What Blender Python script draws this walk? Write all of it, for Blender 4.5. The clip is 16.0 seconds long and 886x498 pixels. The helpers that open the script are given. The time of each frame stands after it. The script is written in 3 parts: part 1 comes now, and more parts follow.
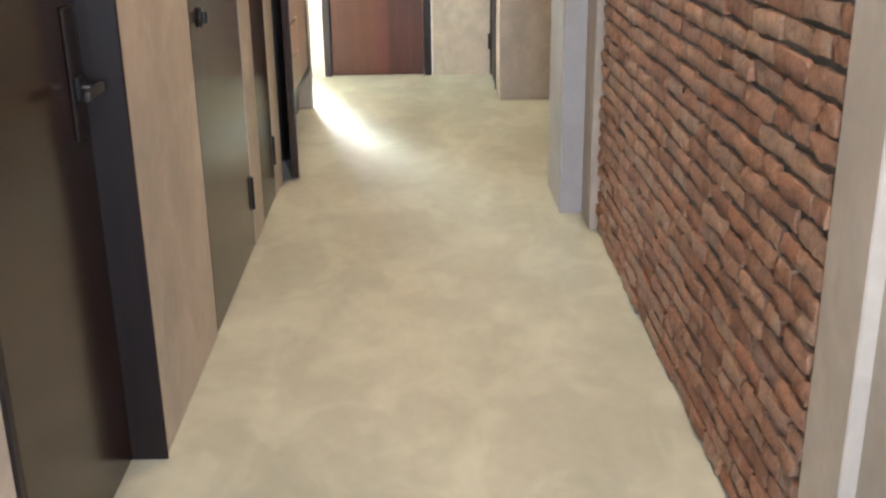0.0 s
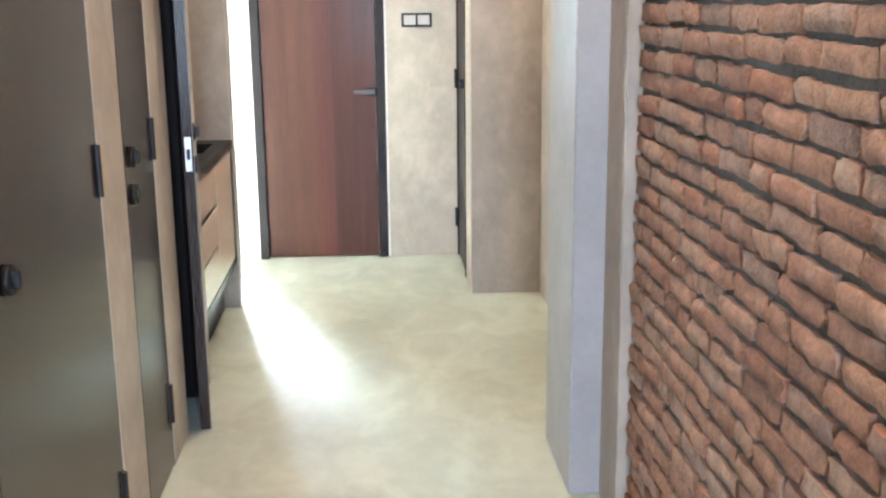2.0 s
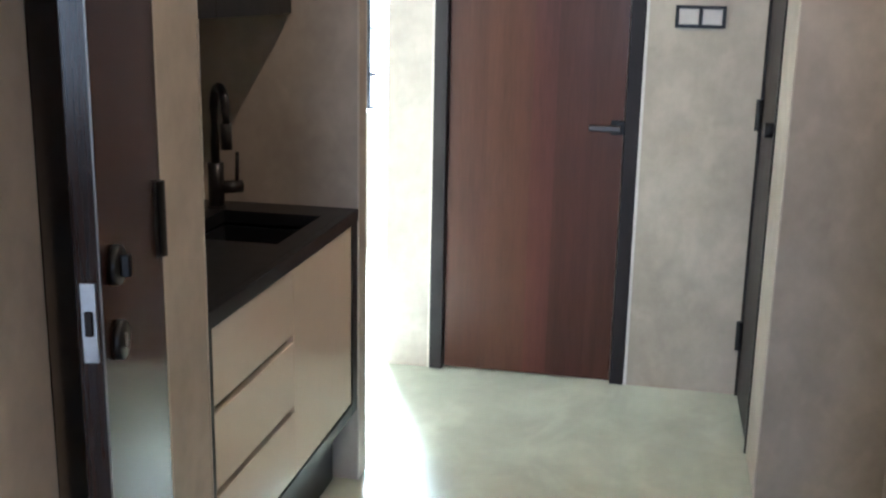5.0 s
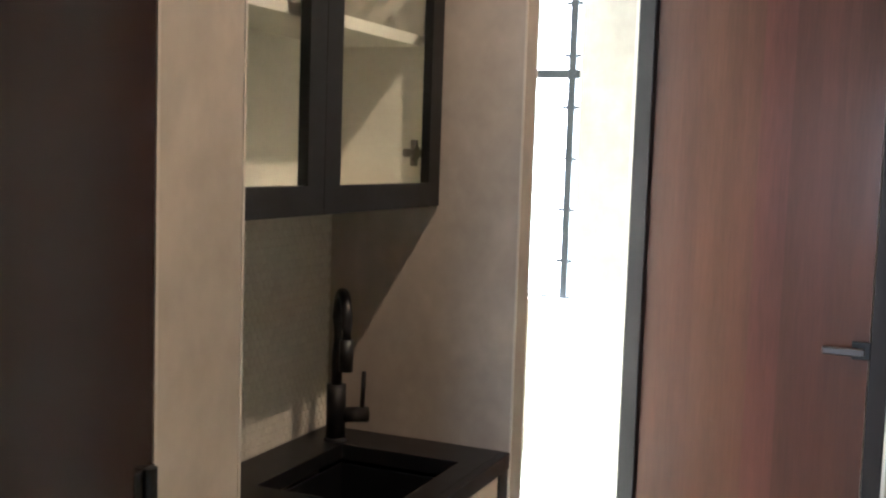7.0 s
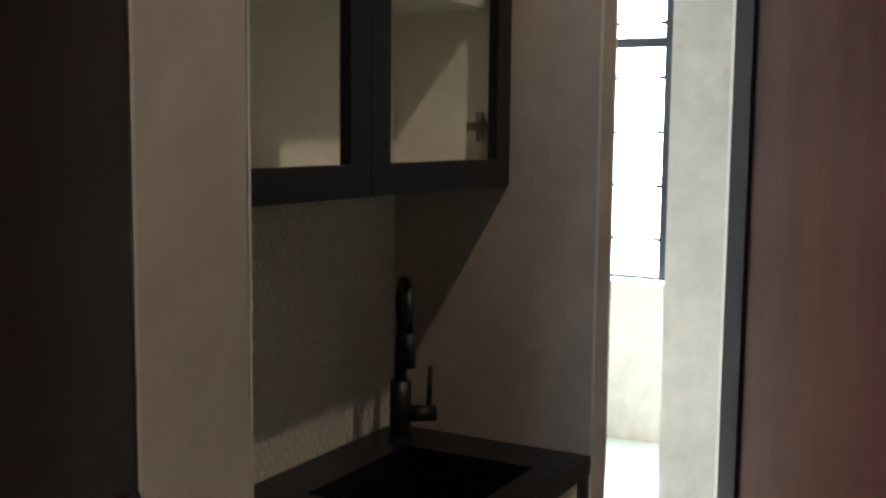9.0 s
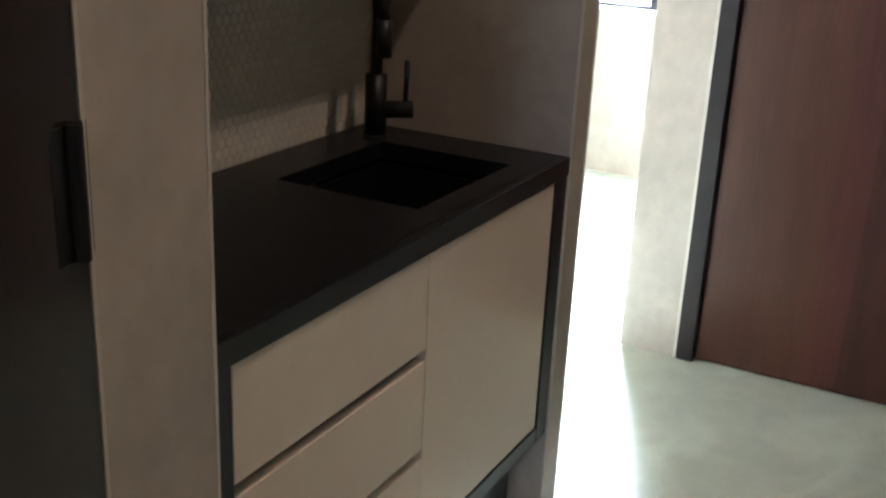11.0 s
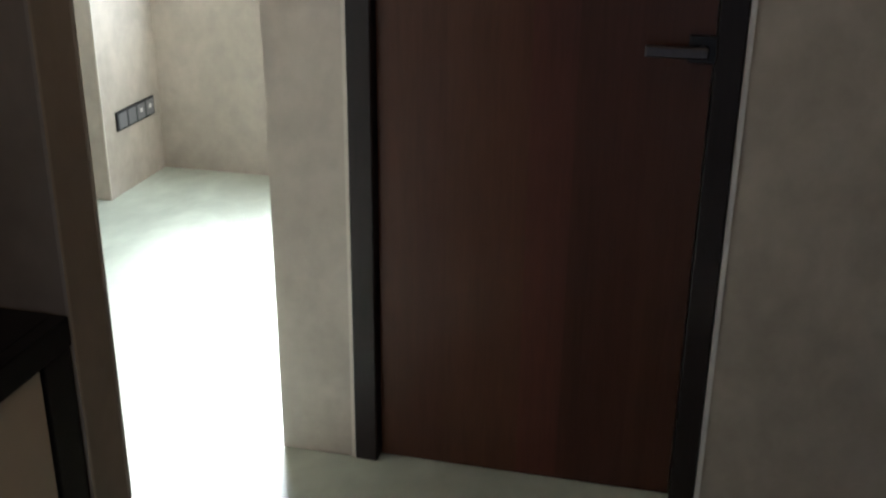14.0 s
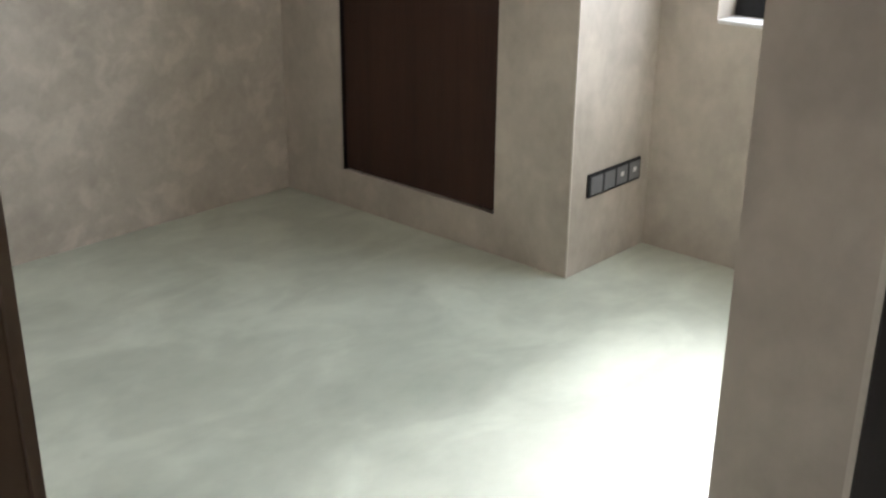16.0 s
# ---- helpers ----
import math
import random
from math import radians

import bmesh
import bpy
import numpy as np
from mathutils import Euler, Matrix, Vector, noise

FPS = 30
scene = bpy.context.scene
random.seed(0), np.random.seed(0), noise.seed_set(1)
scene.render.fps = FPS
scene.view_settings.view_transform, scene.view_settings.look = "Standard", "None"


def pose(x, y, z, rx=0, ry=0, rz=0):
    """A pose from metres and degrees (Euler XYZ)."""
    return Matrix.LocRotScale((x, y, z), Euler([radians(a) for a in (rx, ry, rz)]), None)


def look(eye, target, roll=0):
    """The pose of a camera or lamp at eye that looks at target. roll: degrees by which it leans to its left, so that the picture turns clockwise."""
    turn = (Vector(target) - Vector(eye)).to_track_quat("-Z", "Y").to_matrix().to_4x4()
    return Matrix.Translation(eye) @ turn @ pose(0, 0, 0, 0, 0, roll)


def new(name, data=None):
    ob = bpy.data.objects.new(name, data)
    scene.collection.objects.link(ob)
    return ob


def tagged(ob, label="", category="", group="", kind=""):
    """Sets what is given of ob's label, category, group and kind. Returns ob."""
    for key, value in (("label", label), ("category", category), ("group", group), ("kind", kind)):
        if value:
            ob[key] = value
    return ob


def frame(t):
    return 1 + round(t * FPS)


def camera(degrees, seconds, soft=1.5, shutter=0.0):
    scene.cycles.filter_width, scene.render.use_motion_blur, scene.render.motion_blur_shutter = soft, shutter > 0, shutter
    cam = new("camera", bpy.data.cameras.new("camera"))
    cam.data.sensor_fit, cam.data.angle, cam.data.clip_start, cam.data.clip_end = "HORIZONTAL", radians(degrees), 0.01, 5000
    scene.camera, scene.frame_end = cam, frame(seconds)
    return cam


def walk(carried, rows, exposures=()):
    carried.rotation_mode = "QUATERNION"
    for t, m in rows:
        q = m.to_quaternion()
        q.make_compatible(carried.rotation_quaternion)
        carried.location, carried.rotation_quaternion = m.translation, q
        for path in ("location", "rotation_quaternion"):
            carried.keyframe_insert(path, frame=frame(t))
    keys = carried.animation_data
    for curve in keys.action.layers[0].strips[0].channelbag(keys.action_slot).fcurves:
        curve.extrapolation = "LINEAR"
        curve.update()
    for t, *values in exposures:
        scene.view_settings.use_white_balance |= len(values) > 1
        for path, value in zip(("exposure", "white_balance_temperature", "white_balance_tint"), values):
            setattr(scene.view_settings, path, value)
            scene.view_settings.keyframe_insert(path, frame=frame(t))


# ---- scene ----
cam = camera(45.2, 16.0, soft=2.4)
PATH = [
    (0, (0.687, -7.621, 1.44), (0.722, -5.741, 0.756), -0.8),
    (0.5, (0.674, -7.325, 1.471), (0.877, -5.432, 0.858), -0.1),
    (1, (0.763, -6.995, 1.549), (0.987, -5.076, 1.033), -0.5),
    (1.5, (0.734, -6.602, 1.479), (0.918, -4.666, 1.011), -0.3),
    (2, (0.704, -6.263, 1.502), (0.825, -4.319, 1.047), -0.6),
    (2.5, (0.787, -5.853, 1.526), (0.828, -3.909, 1.062), -1.8),
    (3, (0.807, -5.453, 1.476), (0.838, -3.508, 1.012), -1.6),
    (5.5, (0.839, -3.671, 1.468), (0.275, -1.809, 1.003), 0.5),
    (6, (0.836, -3.484, 1.451), (0.123, -1.654, 1.074), 0.3),
    (6.5, (0.801, -3.365, 1.504), (0.066, -1.53, 1.204), 1.8),
    (7, (0.787, -3.255, 1.513), (-0.008, -1.428, 1.336), 1.9),
    (7.5, (0.82, -3.154, 1.55), (-0.091, -1.374, 1.575), 1.1),
    (8, (0.803, -3.091, 1.574), (-0.161, -1.364, 1.868), 0.2),
    (8.5, (0.762, -3.033, 1.558), (-0.214, -1.29, 1.67), 0.2),
    (9, (0.764, -3.025, 1.503), (-0.206, -1.29, 1.284), 0.6),
    (9.5, (0.764, -2.992, 1.472), (-0.197, -1.283, 1.074), 1.6),
    (10, (0.784, -2.978, 1.448), (-0.182, -1.294, 0.968), 2.5),
    (12.5, (0.678, -2.783, 1.302), (0.04, -1.098, 0.432), 3.5),
    (13, (0.716, -2.544, 1.345), (0.201, -0.779, 0.56), 3.5),
    (13.5, (0.713, -2.312, 1.356), (0.35, -0.5, 0.592), 2.4),
    (14, (0.671, -2.016, 1.386), (0.251, -0.212, 0.632), 0.6),
    (14.5, (0.647, -1.818, 1.377), (0.006, -0.073, 0.641), -1.2),
    (15, (0.644, -1.556, 1.322), (-0.265, 0.088, 0.635), -0.2),
    (15.2, (0.577, -1.437, 1.289), (-0.414, 0.168, 0.623), 0.1),
    (15.5, (0.519, -1.311, 1.329), (-0.582, 0.213, 0.648), 0.1),
    (16, (0.358, -1.117, 1.317), (-0.894, 0.263, 0.589), 0.5),
]
# brightness follows the clip's automatic exposure
EXPO = [(0, 5.0, 6200, 13), (0.5, 5.3, 5900, 11), (1, 5.55, 5500, 10), (2, 5.45, 5400, 10), (3, 5.2, 5300, 10), (5.5, 4.3, 5200, 11), (6.2, 4.55, 5350, 11), (7, 4.75, 5500, 11), (7.5, 4.45, 5500, 11),
        (8, 3.65, 5500, 11), (8.5, 3.5, 5300, 11), (10, 3.55, 5250, 11), (12.5, 3.95, 5500, 17), (13.2, 2.75, 5400, 14), (14, 1.9, 5800, 16), (14.5, 1.7, 5850, 18), (15, 1.5, 5950, 20), (16, 1.4, 6100, 23)]
walk(cam, [(t, look(eye, target, roll)) for t, eye, target, roll in PATH], EXPO)

# ---- world and light ----
world = bpy.data.worlds.new("sky")
scene.world = world
world.use_nodes = True
_n = world.node_tree.nodes
_sky = _n.new("ShaderNodeTexSky")
_sky.sky_type, _sky.sun_disc = "NISHITA", False
_sky.sun_elevation, _sky.sun_rotation = radians(50), radians(-25)
world.node_tree.links.new(_sky.outputs[0], _n["Background"].inputs[0])
_n["Background"].inputs[1].default_value = 0.05


def lamp(name, kind, energy, colour, m, **settings):
    data = bpy.data.lights.new(name, kind)
    data.energy, data.color = energy, colour
    for key, value in settings.items():
        setattr(data, key, value)
    ob = new(name, data)
    ob.matrix_world = m
    return ob


WARM = (1.0, 0.71, 0.45)
# recessed ceiling downlights of the corridor
DOWNLIGHTS = [(0.74, -1.64, 4.1, 126), (1.0, -3.95, 3.0, 108), (1.0, -5.6, 3.1, 108), (0.72, -7.6, 2.3, 108)]
for x, y, watts, cone in DOWNLIGHTS:
    lamp("downlight_bulb", "SPOT", watts, WARM, pose(x, y, 2.985), spot_size=radians(cone), spot_blend=0.6, shadow_soft_size=0.035)
# daylight in the tall window of the side room, in the front window, and the hazy sun
lamp("window_daylight", "AREA", 33, (0.86, 1.0, 0.97), pose(-0.55, 2.0, 2.2, -90, 0, 0), shape="RECTANGLE", size=1.4, size_y=2.7)
lamp("front_daylight", "AREA", 3.3, (0.80, 0.89, 1.0), pose(0.83, -9.35, 1.5, 90, 0, 0), shape="RECTANGLE", size=0.95, size_y=1.6)
lamp("sun", "SUN", 5.0, (0.97, 1.0, 0.96), look((-2.5, 6.0, 7.5), (-0.6, 0.6, 0.0)), angle=radians(32))


# ---- materials ----
def material(name, colour, rough=0.6, dark=None, scale=6.0, fine=60.0, bump=0.1, depth=0.01, metal=0.0, stretch=(1, 1, 1), spread=0.5, island=0.0, coat=0.0, contrast=(0.3, 0.7), spec=0.5, detail=4, blotch=None):
    """A surface with tone at two scales: broad clouds and fine grain, a relief from both, and, with blotch (scale, tone, share, twist), burnished trowel patches."""
    mat = bpy.data.materials.new(name)
    mat.use_nodes = True
    nodes, links = mat.node_tree.nodes, mat.node_tree.links
    shader = nodes["Principled BSDF"]
    dark = dark or tuple(c * 0.7 for c in colour)
    where = nodes.new("ShaderNodeTexCoord")
    shape = nodes.new("ShaderNodeMapping")
    shape.inputs["Scale"].default_value, shape.inputs["Location"].default_value = stretch, (0.37, 0.21, 0.53)
    links.new(where.outputs["Object"], shape.inputs[0])
    broad, grain = nodes.new("ShaderNodeTexNoise"), nodes.new("ShaderNodeTexNoise")
    for tex, size, octaves in ((broad, scale, detail), (grain, fine, 3)):
        tex.inputs["Scale"].default_value, tex.inputs["Detail"].default_value = size, octaves
        tex.inputs["Roughness"].default_value = 0.62
        links.new(shape.outputs[0], tex.inputs["Vector"])
    both = nodes.new("ShaderNodeMix")
    both.inputs[0].default_value = 1 - spread
    links.new(broad.outputs[0], both.inputs[2])
    links.new(grain.outputs[0], both.inputs[3])
    ramp = nodes.new("ShaderNodeValToRGB")
    ramp.color_ramp.elements[0].position, ramp.color_ramp.elements[1].position = contrast
    ramp.color_ramp.elements[0].color, ramp.color_ramp.elements[1].color = (*dark, 1), (*colour, 1)
    links.new(both.outputs[0], ramp.inputs[0])
    out = ramp.outputs[0]
    if blotch:
        size, strength, share, twist = blotch
        swirl, cut, tint = nodes.new("ShaderNodeTexNoise"), nodes.new("ShaderNodeMapRange"), nodes.new("ShaderNodeHueSaturation")
        swirl.inputs["Scale"].default_value, swirl.inputs["Detail"].default_value = size, 3
        swirl.inputs["Roughness"].default_value, swirl.inputs["Distortion"].default_value = 0.55, twist
        links.new(shape.outputs[0], swirl.inputs["Vector"])
        cut.interpolation_type = "SMOOTHSTEP"
        cut.inputs[1].default_value, cut.inputs[2].default_value = share - 0.06, share + 0.16
        cut.inputs[3].default_value, cut.inputs[4].default_value = 1.0, strength
        links.new(swirl.outputs[0], cut.inputs[0])
        links.new(cut.outputs[0], tint.inputs["Value"])
        links.new(out, tint.inputs["Color"])
        out = tint.outputs[0]
    if island:
        info, tone = nodes.new("ShaderNodeObjectInfo"), nodes.new("ShaderNodeHueSaturation")
        geo = nodes.new("ShaderNodeNewGeometry")
        add = nodes.new("ShaderNodeMath")
        add.operation = "ADD"
        links.new(info.outputs["Random"], add.inputs[0])
        links.new(geo.outputs["Random Per Island"], add.inputs[1])
        frac = nodes.new("ShaderNodeMath")
        frac.operation = "FRACT"
        links.new(add.outputs[0], frac.inputs[0])
        span = nodes.new("ShaderNodeMapRange")
        span.inputs[3].default_value, span.inputs[4].default_value = 1 - island, 1 + island
        links.new(frac.outputs[0], span.inputs[0])
        links.new(span.outputs[0], tone.inputs["Value"])
        turn = nodes.new("ShaderNodeMapRange")
        turn.inputs[3].default_value, turn.inputs[4].default_value = 0.49, 0.508
        links.new(info.outputs["Random"], turn.inputs[0])
        links.new(turn.outputs[0], tone.inputs["Hue"])
        links.new(out, tone.inputs["Color"])
        out = tone.outputs[0]
    links.new(out, shader.inputs["Base Color"])
    gloss = nodes.new("ShaderNodeMapRange")
    gloss.inputs[3].default_value, gloss.inputs[4].default_value = rough * 1.15, rough * 0.85
    links.new(broad.outputs[0], gloss.inputs[0])
    links.new(gloss.outputs[0], shader.inputs["Roughness"])
    shader.inputs["Metallic"].default_value = metal
    shader.inputs["Specular IOR Level"].default_value = spec
    shader.inputs["Coat Weight"].default_value = coat
    shader.inputs["Coat Roughness"].default_value = 0.12
    if bump:
        relief = nodes.new("ShaderNodeBump")
        relief.inputs["Strength"].default_value, relief.inputs["Distance"].default_value = bump, depth
        links.new(both.outputs[0], relief.inputs["Height"])
        links.new(relief.outputs[0], shader.inputs["Normal"])
    return mat


def glass_material(name, tint, rough=0.0):
    mat = bpy.data.materials.new(name)
    mat.use_nodes = True
    shader = mat.node_tree.nodes["Principled BSDF"]
    shader.inputs["Base Color"].default_value = (*tint, 1)
    shader.inputs["Transmission Weight"].default_value = 1.0
    shader.inputs["Roughness"].default_value = rough
    shader.inputs["IOR"].default_value = 1.05
    return mat


def glow(name, colour, strength):
    mat = bpy.data.materials.new(name)
    mat.use_nodes = True
    shader = mat.node_tree.nodes["Principled BSDF"]
    shader.inputs["Emission Color"].default_value = (*colour, 1)
    shader.inputs["Emission Strength"].default_value = strength
    return mat


PLASTER = material("microcement_wall", (0.50, 0.442, 0.378), 0.5, (0.335, 0.292, 0.245), 2.2, 24, 0.14, 0.004, spread=0.72, contrast=(0.32, 0.70), stretch=(1, 1, 0.8), blotch=(5.5, 1.14, 0.50, 0.5))
PLASTER_WORN = material("burnished_microcement", (0.48, 0.425, 0.36), 0.45, (0.325, 0.282, 0.235), 2.6, 24, 0.14, 0.004, spread=0.7, contrast=(0.32, 0.70), blotch=(8.5, 1.22, 0.52, 0.35))
FLOOR = material("polished_cement_floor", (0.55, 0.575, 0.48), 0.345, (0.345, 0.37, 0.30), 1.7, 13, 0.12, 0.006, spread=0.66, contrast=(0.22, 0.78), stretch=(1.2, 0.8, 1), blotch=(3.4, 1.16, 0.48, 0.7))
PILASTER = material("smooth_grey_plaster", (0.43, 0.425, 0.44), 0.5, (0.33, 0.325, 0.335), 3, 40, 0.06, 0.004, spread=0.7)
CEILING = material("pale_cement_ceiling", (0.50, 0.46, 0.41), 0.8, (0.42, 0.38, 0.33), 3, 40, 0.05)
WOOD = material("red_brown_veneer", (0.092, 0.035, 0.021), 0.36, (0.036, 0.014, 0.009), 3.0, 46, 0.04, 0.002, stretch=(3.2, 3.2, 0.20), spread=0.70, contrast=(0.26, 0.76), island=0.20, coat=0.05, spec=0.22)
WOOD_DARK = material("dark_brown_veneer", (0.027, 0.011, 0.0065), 0.20, (0.013, 0.0055, 0.0035), 4, 60, 0.03, 0.001, stretch=(3.0, 3.0, 0.14), spread=0.45, contrast=(0.34, 0.66), coat=0.06, spec=0.38)
WOOD_PANEL = material("satin_brown_veneer", (0.058, 0.024, 0.015), 0.48, (0.026, 0.011, 0.007), 4, 60, 0.03, 0.001, stretch=(3.0, 3.0, 0.14), spread=0.6, contrast=(0.28, 0.74), spec=0.3)
FRAME = material("dark_stained_frame", (0.018, 0.011, 0.011), 0.45, (0.009, 0.006, 0.006), 8, 60, 0.08, 0.002, stretch=(3, 3, 0.2), spec=0.3)


def brick_material():
    """Old hand-made brick: each one its own tone from tan to red, with crumbly grain and pale lime stains."""
    mat = bpy.data.materials.new("old_red_brick")
    mat.use_nodes = True
    nodes, links = mat.node_tree.nodes, mat.node_tree.links
    shader = nodes["Principled BSDF"]
    where, info, geo = nodes.new("ShaderNodeTexCoord"), nodes.new("ShaderNodeObjectInfo"), nodes.new("ShaderNodeNewGeometry")
    add, frac = nodes.new("ShaderNodeMath"), nodes.new("ShaderNodeMath")
    add.operation, frac.operation = "ADD", "FRACT"
    links.new(info.outputs["Random"], add.inputs[0])
    links.new(geo.outputs["Random Per Island"], add.inputs[1])
    links.new(add.outputs[0], frac.inputs[0])
    shift = nodes.new("ShaderNodeVectorMath")
    shift.operation = "MULTIPLY_ADD"
    shift.inputs[1].default_value = (1, 1, 1)
    spot = nodes.new("ShaderNodeCombineXYZ")
    far = nodes.new("ShaderNodeMath")
    far.operation = "MULTIPLY"
    far.inputs[1].default_value = 37.0
    links.new(frac.outputs[0], far.inputs[0])
    links.new(far.outputs[0], spot.inputs[1])
    links.new(where.outputs["Object"], shift.inputs[0])
    links.new(spot.outputs[0], shift.inputs[2])
    base = nodes.new("ShaderNodeValToRGB")
    ramp = base.color_ramp
    tones = ((0.0, (0.27, 0.140, 0.090)), (0.2, (0.36, 0.195, 0.125)), (0.42, (0.40, 0.245, 0.160)), (0.62, (0.36, 0.170, 0.105)), (0.8, (0.42, 0.275, 0.190)), (0.93, (0.32, 0.205, 0.150)))
    ramp.elements[0].position, ramp.elements[0].color = tones[0][0], (*tones[0][1], 1)
    ramp.elements[1].position, ramp.elements[1].color = tones[-1][0], (*tones[-1][1], 1)
    for place, colour in tones[1:-1]:
        ramp.elements.new(place).color = (*colour, 1)
    links.new(frac.outputs[0], base.inputs[0])
    grains = []
    for size, octaves, rough in ((26, 5, 0.7), (110, 4, 0.7), (11, 4, 0.6)):
        tex = nodes.new("ShaderNodeTexNoise")
        tex.inputs["Scale"].default_value, tex.inputs["Detail"].default_value, tex.inputs["Roughness"].default_value = size, octaves, rough
        links.new(shift.outputs[0], tex.inputs["Vector"])
        grains.append(tex.outputs[0])
    both = nodes.new("ShaderNodeMix")
    both.inputs[0].default_value = 0.42
    links.new(grains[0], both.inputs[2])
    links.new(grains[1], both.inputs[3])
    span = nodes.new("ShaderNodeMapRange")
    span.inputs[1].default_value, span.inputs[2].default_value, span.inputs[3].default_value, span.inputs[4].default_value = 0.32, 0.68, 0.52, 1.36
    links.new(both.outputs[0], span.inputs[0])
    tone = nodes.new("ShaderNodeHueSaturation")
    links.new(span.outputs[0], tone.inputs["Value"])
    links.new(base.outputs[0], tone.inputs["Color"])
    lime = nodes.new("ShaderNodeMapRange")
    lime.inputs[1].default_value, lime.inputs[2].default_value, lime.inputs[4].default_value = 0.58, 0.72, 0.5
    links.new(grains[2], lime.inputs[0])
    pale = nodes.new("ShaderNodeMix")
    pale.data_type = "RGBA"
    pale.inputs[7].default_value = (0.45, 0.36, 0.28, 1)
    links.new(lime.outputs[0], pale.inputs[0])
    links.new(tone.outputs[0], pale.inputs[6])
    links.new(pale.outputs[2], shader.inputs["Base Color"])
    shader.inputs["Roughness"].default_value = 0.92
    shader.inputs["Specular IOR Level"].default_value = 0.25
    relief = nodes.new("ShaderNodeBump")
    relief.inputs["Strength"].default_value, relief.inputs["Distance"].default_value = 0.9, 0.014
    links.new(both.outputs[0], relief.inputs["Height"])
    links.new(relief.outputs[0], shader.inputs["Normal"])
    return mat


BRICK = brick_material()
MORTAR = material("grey_brown_mortar", (0.155, 0.135, 0.105), 0.95, (0.075, 0.064, 0.05), 20, 120, 0.6, 0.010)
BLACK_STONE = material("black_stone", (0.009, 0.009, 0.011), 0.36, (0.004, 0.004, 0.005), 10, 200, 0.03, 0.001, spec=0.45)
BLACK_METAL = material("matt_black_metal", (0.016, 0.016, 0.018), 0.42, (0.009, 0.009, 0.010), 20, 200, 0.02, 0.001, metal=0.4)
CREAM = material("cream_gloss_lacquer", (0.70, 0.60, 0.49), 0.10, (0.67, 0.57, 0.46), 2, 30, 0.0, coat=0.3)
CABINET_WHITE = material("cabinet_interior", (0.68, 0.66, 0.58), 0.6, (0.60, 0.58, 0.51), 5, 90, 0.05, 0.002)
TILE = material("white_mosaic_tile", (0.62, 0.58, 0.50), 0.4, (0.54, 0.50, 0.43), 9, 60, 0.05, 0.001, island=0.05)
GROUT = material("mosaic_grout", (0.54, 0.50, 0.43), 0.85, (0.46, 0.42, 0.36), 20, 120, 0.1, 0.002)
STEEL = material("brushed_steel", (0.62, 0.62, 0.63), 0.3, (0.5, 0.5, 0.51), 10, 90, 0.02, metal=1.0)
ROCKER = material("pale_rocker_plastic", (0.50, 0.465, 0.45), 0.35, (0.46, 0.43, 0.42), 8, 80, 0.0)
WHITE = material("white_plastic", (0.74, 0.72, 0.70), 0.4, (0.70, 0.68, 0.66), 8, 80, 0.0)
GREY_PLASTIC = material("grey_rocker_plastic", (0.16, 0.16, 0.165), 0.4, (0.14, 0.14, 0.145), 8, 80, 0.0)
BEAD = material("pale_corner_bead", (0.62, 0.57, 0.50), 0.45, (0.50, 0.46, 0.40), 6, 60, 0.03)
LEVER = material("dark_bronze_lever", (0.10, 0.09, 0.09), 0.3, (0.06, 0.055, 0.055), 12, 120, 0.02, 0.001, metal=0.8)
NICKEL = material("dull_nickel", (0.22, 0.20, 0.18), 0.35, (0.14, 0.13, 0.12), 10, 90, 0.02, metal=0.8)
TRIM_WHITE = material("white_painted_trim", (0.72, 0.71, 0.70), 0.5, (0.62, 0.61, 0.60), 6, 60, 0.03)
GLASS = glass_material("clear_glass", (0.97, 1.0, 0.98))


# ---- building blocks ----
def block(bm, x0, x1, y0, y1, z0, z1, bevel=0.0, segments=1):
    made = bmesh.ops.create_cube(bm, size=1.0)["verts"]
    bmesh.ops.scale(bm, verts=made, vec=(x1 - x0, y1 - y0, z1 - z0))
    bmesh.ops.translate(bm, verts=made, vec=((x0 + x1) / 2, (y0 + y1) / 2, (z0 + z1) / 2))
    if bevel:
        edges = list({e for v in made for e in v.link_edges})
        bmesh.ops.bevel(bm, geom=edges, offset=bevel, segments=segments, affect="EDGES", profile=0.5)
    return bm


def tube(bm, points, radius, sides=14):
    """A round pipe along the points, with closed ends."""
    rings = []
    for i, p in enumerate(points):
        p = Vector(p)
        a, b = Vector(points[max(i - 1, 0)]), Vector(points[min(i + 1, len(points) - 1)])
        q = (b - a).to_track_quat("Z", "Y")
        rings.append([bm.verts.new(p + q @ Vector((radius * math.cos(2 * math.pi * k / sides), radius * math.sin(2 * math.pi * k / sides), 0))) for k in range(sides)])
    for r, s in zip(rings, rings[1:]):
        for k in range(sides):
            bm.faces.new((r[k], r[(k + 1) % sides], s[(k + 1) % sides], s[k]))
    bm.faces.new(rings[0][::-1])
    bm.faces.new(rings[-1])
    return bm


